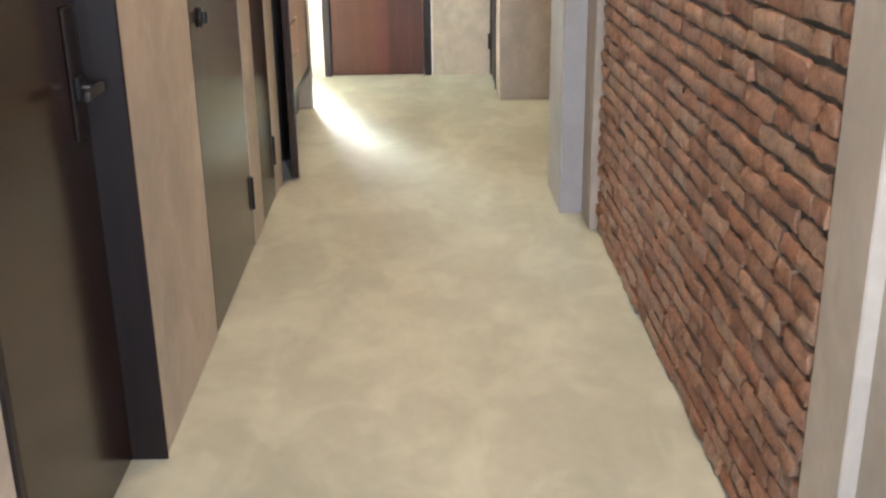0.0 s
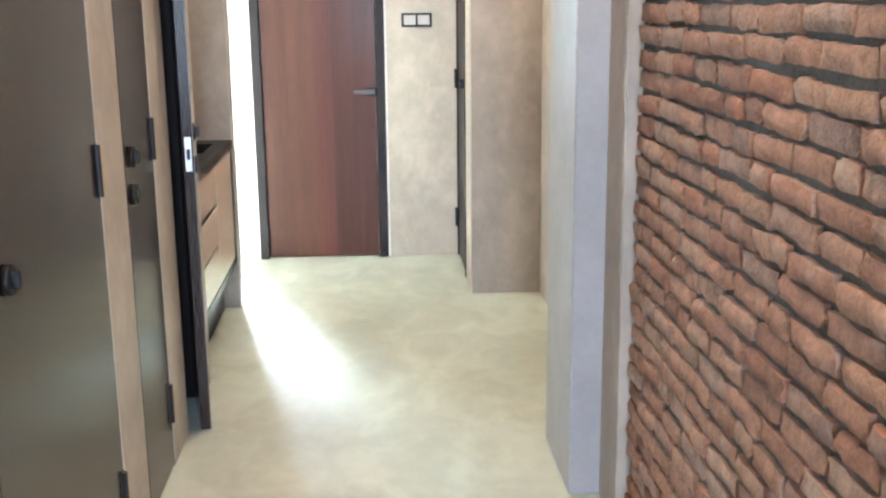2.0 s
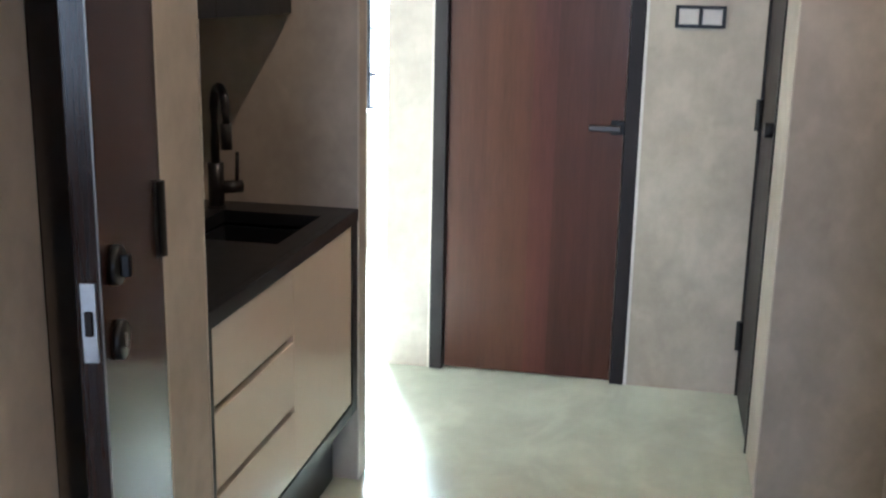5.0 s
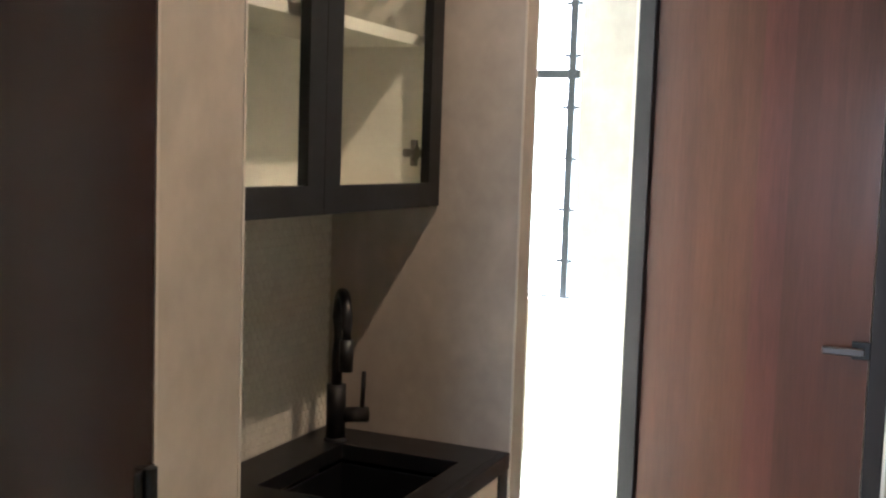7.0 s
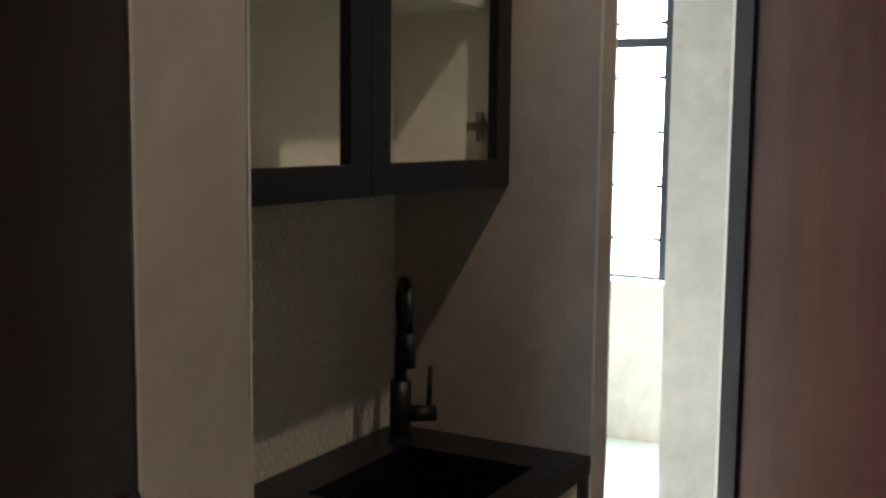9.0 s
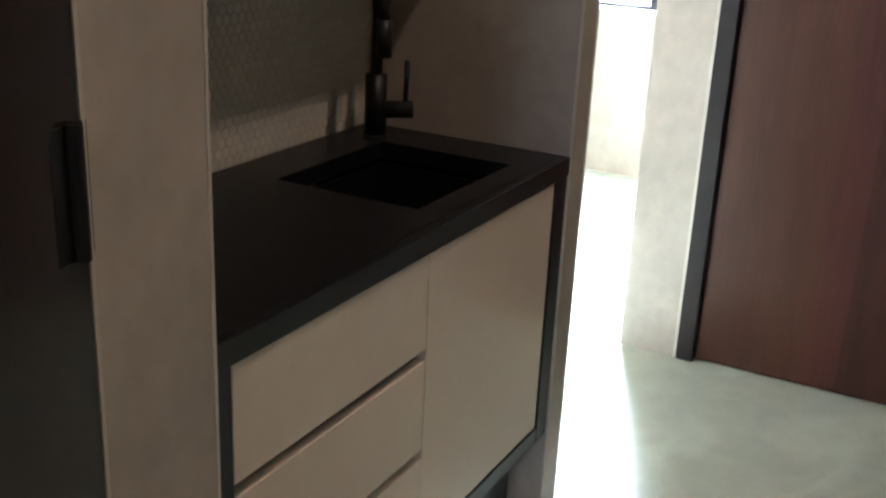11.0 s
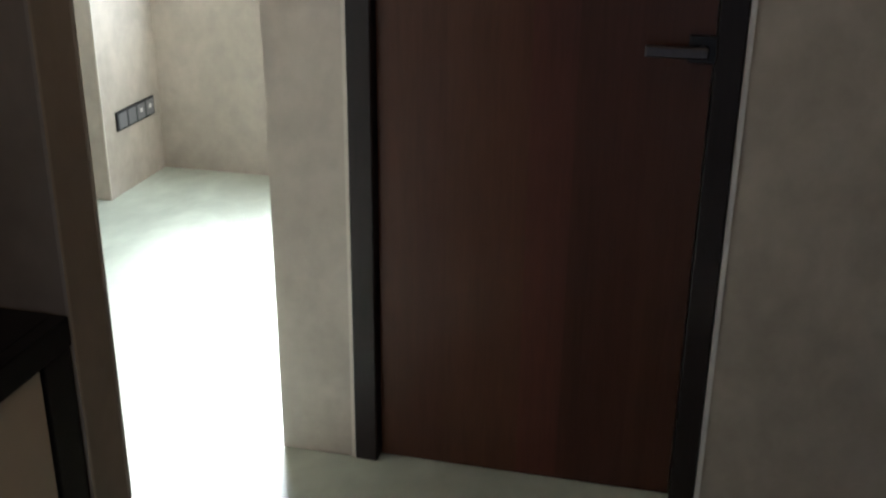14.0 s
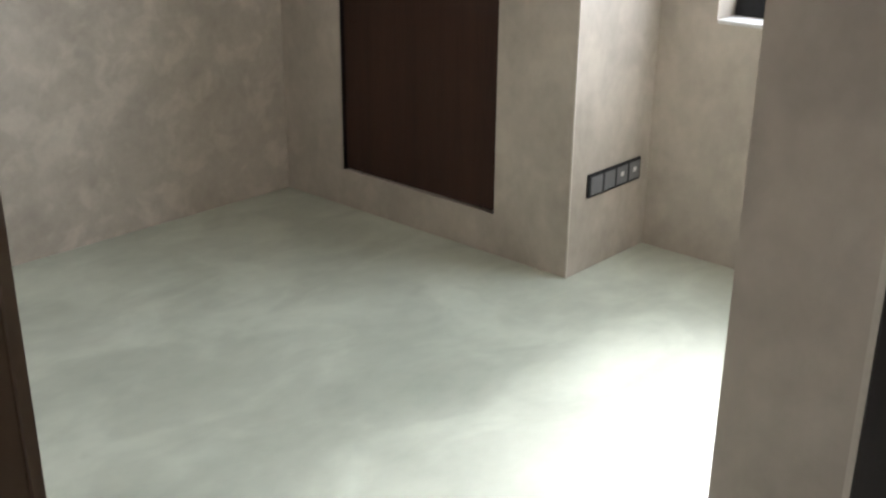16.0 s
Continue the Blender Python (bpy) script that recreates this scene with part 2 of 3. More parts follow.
def disc(bm, centre, axis, radius, thick, sides=24, rim=0.002):
    """A flat round knob or plate with a softened rim; axis points away from its support."""
    q = Vector(axis).normalized().to_track_quat("Z", "Y")
    rings = []
    for r, h in ((radius, 0), (radius, thick - rim), (radius - rim, thick)):
        rings.append([bm.verts.new(Vector(centre) + q @ Vector((r * math.cos(2 * math.pi * k / sides), r * math.sin(2 * math.pi * k / sides), h))) for k in range(sides)])
    for r, s in zip(rings, rings[1:]):
        for k in range(sides):
            bm.faces.new((r[k], r[(k + 1) % sides], s[(k + 1) % sides], s[k]))
    bm.faces.new(rings[0][::-1])
    bm.faces.new(rings[-1])
    return bm


def link(name, bm, mat, smooth=False):
    bmesh.ops.recalc_face_normals(bm, faces=bm.faces)
    mesh = bpy.data.meshes.new(name)
    bm.to_mesh(mesh)
    bm.free()
    mesh.materials.append(mat)
    for p in mesh.polygons:
        p.use_smooth = smooth
    return new(name, mesh)


def part(name, bm, mat, parent, label="", smooth=False):
    ob = link(name, bm, mat, smooth)
    ob.parent = parent
    if label:
        ob["label"] = label
    return ob


def thing(name, label, category, group="", kind="", at=(0, 0, 0, 0)):
    ob = new(name)
    ob.empty_display_size = 0.1
    x, y, z, turn = at
    ob.matrix_basis = pose(x, y, z, 0, 0, turn)
    return tagged(ob, label, category, group, kind)


def slab(name, boxes, mat, label, category, bevel=0.0):
    """A piece of the setting made of square blocks."""
    bm = bmesh.new()
    for b in boxes:
        block(bm, *b, bevel=bevel)
    return tagged(link(name, bm, mat), label, category, kind="structure")


# ---- the large structure ----
LEFT, RIGHT, TOP = 0.010, 1.40, 3.0
HIGH = 3.95
slab("floor", [(-3.2, 2.2, -9.8, 2.3, -0.12, 0.0)], FLOOR, "polished yellow-green cement floor, seamless and slightly clouded", "floor")
slab("ceiling", [(-0.6, 2.2, -9.8, 0.2, TOP, TOP + 0.12)], CEILING, "plain pale cement ceiling over the corridor", "ceiling")
slab("ceiling_room", [(-3.2, 0.6, -1.2, 2.3, HIGH, HIGH + 0.12)], CEILING, "plain pale cement ceiling over the side room", "ceiling")

D1, D2, D3, D4 = (-6.10, -5.200), (-4.44, -3.573), (-3.30, -2.912), (-2.645, -2.283)
DOOR_TOP = 2.1
back = -0.14
pieces = [(back, LEFT, -9.8, D1[0], 0, TOP), (back, LEFT, D1[1], D2[0], 0, TOP), (back, LEFT, D2[1], D3[0], 0, TOP), (back, LEFT, D3[1], D4[0], 0, TOP), (-0.60, LEFT, D4[1], -2.113, 0, TOP)]
pieces += [(back, LEFT, a, b, DOOR_TOP, TOP) for a, b in (D1, D2, D3, D4)]
slab("wall_west", pieces, PLASTER, "beige microcement corridor wall with flush dark doors", "wall", 0.003)
# dark colour stands in for the shade in the gap beside the ajar door
slab("closet_backs", [(-0.62, -0.60, -6.3, -2.3, 0, TOP), (-0.60, back, -6.3, -6.10, 0, TOP), (-0.60, back, -5.200, -4.44, 0, TOP), (-0.60, back, -3.573, -3.30, 0, TOP), (-0.60, back, -2.912, -2.645, 0, TOP)], WOOD_PANEL, "closet interior walls, coloured dark brown to stand in for the shade inside", "wall")

# kitchenette niche: back wall, bulkhead over the wall cabinet and the thin wall at its far end
slab("niche_back", [(-0.62, -0.468, -2.113, -1.04, 0, TOP)], GROUT, "plastered back of the kitchenette niche", "wall")
slab("niche_bulkhead", [(-0.466, -0.22, -2.113, -1.04, 2.112, TOP)], PLASTER, "beige plaster bulkhead over the wall cabinet", "wall")
bm = bmesh.new()
block(bm, -2.95, 0.005, -1.04, -0.962, 0, TOP + 0.95, 0.004)
tagged(link("wall_niche_end", bm, PLASTER), "thin microcement wall between kitchenette and side room", "wall", kind="structure")

# end wall with the red-brown door, and the lobby on its other side
slab("wall_end", [(-0.18, 0.0, 0.0, 0.10, 0, HIGH), (0.775, 2.0, 0.0, 0.10, 0, TOP), (0.0, 0.775, 0.0, 0.10, 2.106, TOP), (0.0, 0.6, 0.0, 0.10, TOP + 0.13, HIGH)], PLASTER, "beige microcement end wall with a red-brown wooden door", "wall")
slab("wall_behind_door", [(-0.05, 2.0, 0.14, 0.2, 0, TOP)], PLASTER, "plain wall behind the closed end door", "wall")
slab("header_room", [(-0.10, 0.0, -0.962, 0.0, TOP, HIGH)], PLASTER, "plaster header over the opening to the side room", "wall")

# east side: door wall, alcove, pilaster, brick bay, entrance
slab("wall_east_far", [(1.189, 1.70, -0.888, -0.545, 0, TOP), (1.189, 1.70, -0.545, 0.0, 2.1, TOP), (1.30, 1.70, -0.545, 0.0, 0, 2.1)], PLASTER, "beige microcement wall beside the narrow dark door", "wall")
slab("wall_alcove", [(1.545, 1.70, -2.80, -0.888, 0, TOP)], PLASTER, "beige microcement wall at the back of a shallow alcove", "wall")
slab("pilaster", [(1.275, 1.70, -3.243, -2.80, 0, TOP)], PILASTER, "smooth grey plaster pilaster beside the brick wall", "wall", 0.004)
slab("trim_pilaster", [(1.370, 1.50, -3.465, -3.243, 0, TOP)], PLASTER, "narrow plaster strip between pilaster and brick", "trim", 0.003)
slab("wall_brick", [(RIGHT + 0.012, 1.70, -5.86, -3.465, 0, TOP)], MORTAR, "wall of rough old red bricks with dark recessed joints", "wall")
slab("pilaster_near", [(1.400, 1.70, -6.04, -5.86, 0, TOP)], PLASTER, "beige plaster pilaster closing the brick wall", "wall", 0.004)
slab("wall_east_near", [(1.43, 1.70, -9.8, -6.04, 0, TOP)], PLASTER, "beige microcement wall near the entrance", "wall")
slab("wall_south", [(-0.1, 0.3, -9.5, -9.4, 0, TOP), (1.41, 1.7, -9.5, -9.4, 0, TOP), (0.3, 1.41, -9.5, -9.4, 0, 0.7), (0.3, 1.41, -9.5, -9.4, 2.3, TOP)], PLASTER, "plain plaster wall with a window at the corridor's start", "wall")

# side room
slab("wall_room_west", [(-2.95, -2.81, -0.962, 1.46, 0, HIGH)], PLASTER_WORN, "mottled beige microcement wall of the side room", "wall")
slab("wall_room_panel", [(-3.1, -2.49, 1.46, 2.2, 0, HIGH), (-1.755, -1.45, 1.46, 2.2, 0, HIGH), (-2.49, -1.755, 1.46, 2.2, 0, 0.142), (-2.49, -1.755, 1.46, 2.2, 2.15, HIGH), (-2.49, -1.755, 1.56, 2.2, 0.142, 2.15)], PLASTER, "grey-beige microcement wall with a recessed dark wood panel", "wall")
WX0, WX1, WZ0, WZ1 = -1.247, 0.20, 0.79, 3.88
slab("wall_room_window", [(-1.45, WX0, 1.90, 2.12, 0, HIGH), (WX1, 0.45, 1.90, 2.12, 0, HIGH), (WX0, WX1, 1.90, 2.12, 0, WZ0), (WX0, WX1, 1.90, 2.12, WZ1, HIGH)], PLASTER, "beige microcement wall with a tall louvred window", "wall")
slab("wall_room_east", [(0.30, 0.45, 0.20, 1.90, 0, HIGH)], PLASTER, "plain plaster wall of the side room", "wall")
slab("ground", [(-60, 60, 2.3, 120, -0.5, -0.4)], material("pale_paving", (0.42, 0.41, 0.38), 0.9, (0.3, 0.29, 0.27), 0.8, 9, 0.2), "pale paved ground outside the window", "ground")
slab("backdrop", [(-14, 14, 9.0, 9.1, -0.4, 6.5)], glow("hazy_daylight", (0.96, 1.0, 1.0), 1.05), "hazy overexposed daylight beyond the window", "backdrop")


# pale corner beads on the plaster arrises
for name, x, y in (("trim_closet", LEFT, D2[1]), ("trim_closet_middle", LEFT, D3[1]), ("trim_closet_far", LEFT, D4[1]), ("trim_niche", LEFT, -2.113), ("trim_niche_end", 0.005, -1.04), ("trim_opening", 0.005, -0.962), ("trim_pier", -1.45, 1.46), ("trim_alcove", 1.189, -0.888)):
    slab(name, [(x - 0.0035, x + 0.0012, y - 0.0025, y + 0.0025, 0.001, TOP - 0.001)], BEAD, "pale metal bead along a plaster corner", "trim")

# ---- doors ----
def lever_handle(parent, x, y, z, out, along):
    """Square plate with a flat lever; out and along are unit vectors in the floor plane."""
    o, a = Vector((*out, 0)), Vector((*along, 0))
    handle = part("door_handle", block(bmesh.new(), -0.026, 0.026, -0.026, 0.026, 0, 0.010, 0.002), BLACK_METAL, parent, "matt black lever handle on a square plate")
    rot = Matrix((a, Vector((0, 0, 1)), o)).transposed().to_4x4()
    handle.matrix_local = Matrix.Translation((x, y, z)) @ rot
    bm = tube(bmesh.new(), [(0, 0, 0.008), (0, 0, 0.045)], 0.009)
    block(bm, -0.012, 0.104, -0.011, 0.011, 0.040, 0.054, 0.004, 2)
    part("lever", bm, LEVER, handle, "dark bronze flat lever")
    return handle


def rosette(parent, x, y, z, name="lock_rosette", knob=True):
    bm = disc(bmesh.new(), (x, y, z), (1, 0, 0), 0.030, 0.012)
    plate = part(name, bm, BLACK_METAL, parent, "round black lock rosette", True)
    if knob:
        part("thumb_turn", block(bmesh.new(), x + 0.011, x + 0.026, y - 0.007, y + 0.007, z - 0.017, z + 0.017, 0.003, 2), BLACK_METAL, plate)
    else:
        part("key_slot", block(bmesh.new(), x + 0.011, x + 0.015, y - 0.004, y + 0.004, z - 0.012, z + 0.012, 0.002), STEEL, plate)


def hinge(parent, x, y, z, height=0.13):
    bm = tube(bmesh.new(), [(x + 0.006, y, z - height / 2), (x + 0.006, y, z + height / 2)], 0.009, 12)
    block(bm, x - 0.002, x + 0.003, y - 0.030, y + 0.026, z - height / 2, z + height / 2, 0.001)
    part("hinge", bm, BLACK_METAL, parent, "black butt hinge")


def staves(parent, x0, x1, y0, y1, z0, z1, widths, mat):
    """A leaf glued up from upright boards; each board is a part."""
    x = x0
    for w in widths:
        e = min(x + w, x1)
        part("plank", block(bmesh.new(), x, e, y0, y1, z0, z1), mat, parent)
        x = e


def end_door():
    door = thing("door_5", "closed red-brown wooden door in a near-black frame", "door", kind="structure")
    for x0, x1, z0, z1 in ((0.0, 0.052, 0, 2.1), (0.714, 0.766, 0, 2.1), (0.052, 0.714, 2.052, 2.1)):
        part("door_frame", block(bmesh.new(), x0, x1, -0.008, 0.095, z0, z1, 0.003), FRAME, door, "near-black stained door frame")
    part("trim", block(bmesh.new(), -0.009, -0.0005, -0.005, -0.0005, 0, 2.104), BEAD, door, "thin pale sealing strip")
    part("trim", block(bmesh.new(), 0.767, 0.778, -0.004, 0.09, 0, 2.104), TRIM_WHITE, door, "thin white sealing strip")
    widths = (0.085, 0.062, 0.098, 0.071, 0.09, 0.066, 0.078, 0.112)
    leaf = part("leaf", block(bmesh.new(), 0.056, 0.710, 0.030, 0.058, 0.006, 2.049), WOOD, door, "red-brown veneered door leaf")
    staves(leaf, 0.055, 0.711, 0.022, 0.032, 0.005, 2.050, widths, WOOD)
    lever_handle(door, 0.690, 0.022, 0.988, (0, -1), (-1, 0))
    return door


end_door()


def side_door(name, y0, y1, label, locks, hinges, ajar=0.0, lock_y=0.085, high=1.075, low=0.965, mat=None):
    """A flush leaf hinged at its far side (y1), with its lock at the near side (y0)."""
    door = thing(name, label, "door", kind="structure", at=(LEFT, y1, 0, ajar))
    w = y1 - y0
    leaf = part("leaf", block(bmesh.new(), -0.036, 0.0, -w + 0.005, -0.004, 0.008, DOOR_TOP - 0.004, 0.0015), mat or WOOD_DARK, door, "dark brown flush leaf with fine vertical grain")
    for z in hinges:
        hinge(door, -0.002, -0.020, z)
    if locks:
        rosette(leaf, 0.0, -w + lock_y, high)
        if low:
            rosette(leaf, 0.0, -w + lock_y, low, knob=False)
    frame_thing = thing("door_frame_" + name[-1], "dark stained lining round a narrow flush door", "door frame", kind="structure")
    for a, b, z0, z1 in ((y0 - 0.0, y0 + 0.004, 0, DOOR_TOP), (y1 - 0.003, y1, 0, DOOR_TOP), (y0 + 0.004, y1 - 0.003, DOOR_TOP - 0.003, DOOR_TOP)):
        part("lining", block(bmesh.new(), back, LEFT - 0.002, a, b, z0, z1), FRAME, frame_thing)
    return door, leaf


side_door("door_2", *D2, "closed dark brown flush door with black hinges", True, (0.225, 1.098, 1.82), lock_y=0.145, high=1.002, low=0)
side_door("door_3", *D3, "closed narrow dark brown closet door with two locks", True, (0.225, 1.095, 1.82), lock_y=0.080, high=1.08, low=0.972)
door, leaf = side_door("door_4", *D4, "narrow dark brown closet door standing slightly ajar", True, (0.225, 1.083, 1.82), ajar=12.5, lock_y=0.070, high=1.072, low=0.958)
# added strip: the highlight along the ajar leaf's arris, put into shape and colour
part("edge_band", block(bmesh.new(), -0.0012, 0.0012, -0.3590, -0.3565, 0.010, DOOR_TOP - 0.006), NICKEL, leaf, "thin metal strip standing in for the highlight on the leaf's edge")
plate = part("lock_plate", block(bmesh.new(), -0.029, -0.007, -0.3600, -0.356, 0.945, 1.062, 0.001), STEEL, leaf, "steel lock face plate in the leaf's edge")
part("bolt", block(bmesh.new(), -0.024, -0.012, -0.365, -0.3600, 0.985, 1.022, 0.002), FRAME, plate)


def near_door():
    door = thing("door_1", "dark brown wooden door with a black lever handle", "door", kind="structure")
    y0, y1 = D1
    for a, b, z0, z1 in ((y0, y0 + 0.028, 0, 2.1), (y1 - 0.010, y1, 0, 2.1), (y0 + 0.028, y1 - 0.010, 2.05, 2.1)):
        part("door_frame", block(bmesh.new(), back, LEFT + 0.006, a, b, z0, z1, 0.003), FRAME, door)
    leaf = part("leaf", block(bmesh.new(), -0.116, -0.074, y0 + 0.030, y1 - 0.012, 0.008, 2.047, 0.002), WOOD_DARK, door, "dark brown flush leaf")
    # long dark upright strip on the leaf, behind the handle
    part("escutcheon", block(bmesh.new(), -0.074, -0.064, y1 - 0.120, y1 - 0.058, 0.87, 1.16, 0.003), FRAME, leaf, "long dark upright strip behind the handle")
    lever_handle(door, -0.064, y1 - 0.088, 0.985, (1, 0), (0, -1))


near_door()


def narrow_black_door():
    door = thing("door_6", "narrow near-black door with black hinges beside the end wall", "door", kind="structure")
    part("leaf", block(bmesh.new(), 1.192, 1.232, -0.530, -0.012, 0.006, 2.09, 0.002), FRAME, door)
    for y0, y1 in ((-0.543, -0.533), (-0.010, -0.002)):
        part("door_frame", block(bmesh.new(), 1.183, 1.28, y0, y1, 0, 2.1), FRAME, door)
    for z in (0.24, 1.06, 1.9):
        bm = tube(bmesh.new(), [(1.180, -0.022, z - 0.055), (1.180, -0.022, z + 0.055)], 0.012, 12)
        part("hinge", bm, BLACK_METAL, door)
    bm = disc(bmesh.new(), (1.192, -0.46, 1.06), (-1, 0, 0), 0.024, 0.03)
    part("lock_rosette", bm, BLACK_METAL, door, "round black lock rosette", True)


narrow_black_door()


# ---- kitchenette ----
FRONT = 0.0
Y0, Y1 = -2.110, -1.045


def base_cabinet():
    unit = thing("base_cabinet", "kitchenette base unit with cream gloss drawers in a black surround", "cabinet", at=(FRONT, (Y0 + Y1) / 2, 0, 0))
    c = (Y0 + Y1) / 2
    y = lambda v: v - c
    for a, b in ((Y0, Y0 + 0.034), (-1.098, Y1)):
        part("side_panel", block(bmesh.new(), -0.455, 0.003, y(a), y(b), 0.235, 0.817, 0.0015), BLACK_STONE, unit, "matt black side panel")
    part("bottom_panel", block(bmesh.new(), -0.455, 0.003, y(Y0 + 0.0345), y(-1.0985), 0.235, 0.272, 0.0015), BLACK_STONE, unit)
    part("carcass", block(bmesh.new(), -0.45, -0.022, y(Y0 + 0.036), y(-1.10), 0.273, 0.66), BLACK_STONE, unit)
    part("plinth", block(bmesh.new(), -0.45, -0.075, y(Y0 + 0.01), y(Y1 - 0.004), 0.0, 0.234), BLACK_STONE, unit, "recessed black plinth")
    split = -1.594
    rows = ((0.275, 0.446), (0.463, 0.628), (0.647, 0.811))
    for z0, z1 in rows:
        part("drawer_front", block(bmesh.new(), -0.019, 0.0, y(Y0 + 0.038), y(split - 0.001), z0, z1, 0.0012), CREAM, unit, "cream gloss handleless drawer front")
    part("door", block(bmesh.new(), -0.019, 0.0, y(split + 0.001), y(-1.102), 0.275, 0.811, 0.0012), CREAM, unit, "cream gloss handleless cabinet door")


base_cabinet()
SX0, SX1, SY0, SY1 = -0.352, -0.066, -1.520, -1.172


def worktop():
    top = thing("worktop", "black stone worktop with a cut-out for the sink", "worktop", at=(0, (Y0 + Y1) / 2, 0.818, 0))
    c = (Y0 + Y1) / 2
    bm = bmesh.new()
    for x0, x1, y0, y1 in ((-0.466, SX0, Y0, Y1), (SX1, -0.0145, Y0, Y1), (SX0, SX1, Y0, SY0), (SX0, SX1, SY1, Y1)):
        block(bm, x0, x1, y0 - c, y1 - c, 0, 0.034)
    bmesh.ops.remove_doubles(bm, verts=bm.verts, dist=0.0001)
    part("slab", bm, BLACK_STONE, top)
    part("front_edge", block(bmesh.new(), -0.0142, 0.006, Y0 - c, Y1 - c, -0.003, 0.0340, 0.0016, 2), BLACK_STONE, top, "mitred black front edge")


worktop()


def sink():
    bowl = thing("sink", "square matt black undermount sink set in the worktop", "sink", at=((SX0 + SX1) / 2, (SY0 + SY1) / 2, 0.66, 0))
    hx, hy, t = (SX1 - SX0) / 2 + 0.006, (SY1 - SY0) / 2 + 0.006, 0.006
    bm = bmesh.new()
    rings = [[bm.verts.new((sx * (hx - d), sy * (hy - d), z)) for sx, sy in ((-1, -1), (1, -1), (1, 1), (-1, 1))] for d, z in ((0, 0), (0, 0.148), (t, 0.148), (t + 0.004, t))]
    for p, q in zip(rings, rings[1:]):
        for k in range(4):
            bm.faces.new((p[k], p[(k + 1) % 4], q[(k + 1) % 4], q[k]))
    bm.faces.new(rings[0][::-1])
    bm.faces.new(rings[-1])
    part("bowl", bm, BLACK_STONE, bowl)
    part("drain", disc(bmesh.new(), (0, 0, t), (0, 0, 1), 0.04, 0.004), BLACK_METAL, bowl, "round black drain cover", True)


sink()


def faucet():
    tap = thing("faucet", "tall matt black gooseneck kitchen tap with a side lever", "faucet", at=(-0.383, -1.150, 0.852, -52))
    part("base", disc(bmesh.new(), (0, 0, 0), (0, 0, 1), 0.027, 0.008, rim=0.003), BLACK_METAL, tap, smooth=False)
    part("body", tube(bmesh.new(), [(0, 0, 0.006), (0, 0, 0.130)], 0.0225, 20), BLACK_METAL, tap, smooth=True)
    arc = [(0, 0, 0.125), (0, 0, 0.20), (0, 0, 0.285)]
    r = 0.062
    arc += [(r - r * math.cos(a), 0, 0.285 + r * math.sin(a)) for a in [math.pi * k / 14 for k in range(1, 15)]]
    arc += [(2 * r, 0, 0.25)]
    part("spout", tube(bmesh.new(), arc, 0.0125, 16), BLACK_METAL, tap, smooth=True)
    part("spray_head", tube(bmesh.new(), [(2 * r, 0, 0.255), (2 * r, 0, 0.185)], 0.0155, 16), BLACK_METAL, tap, smooth=True)
    lever = part("lever_body", tube(bmesh.new(), [(0.0, 0.015, 0.058), (0.0, 0.075, 0.058)], 0.018, 18), BLACK_METAL, tap, smooth=True)
    part("lever_pin", tube(bmesh.new(), [(0.0, 0.060, 0.070), (0.0, 0.063, 0.158)], 0.0055, 10), BLACK_METAL, lever, smooth=True)


faucet()


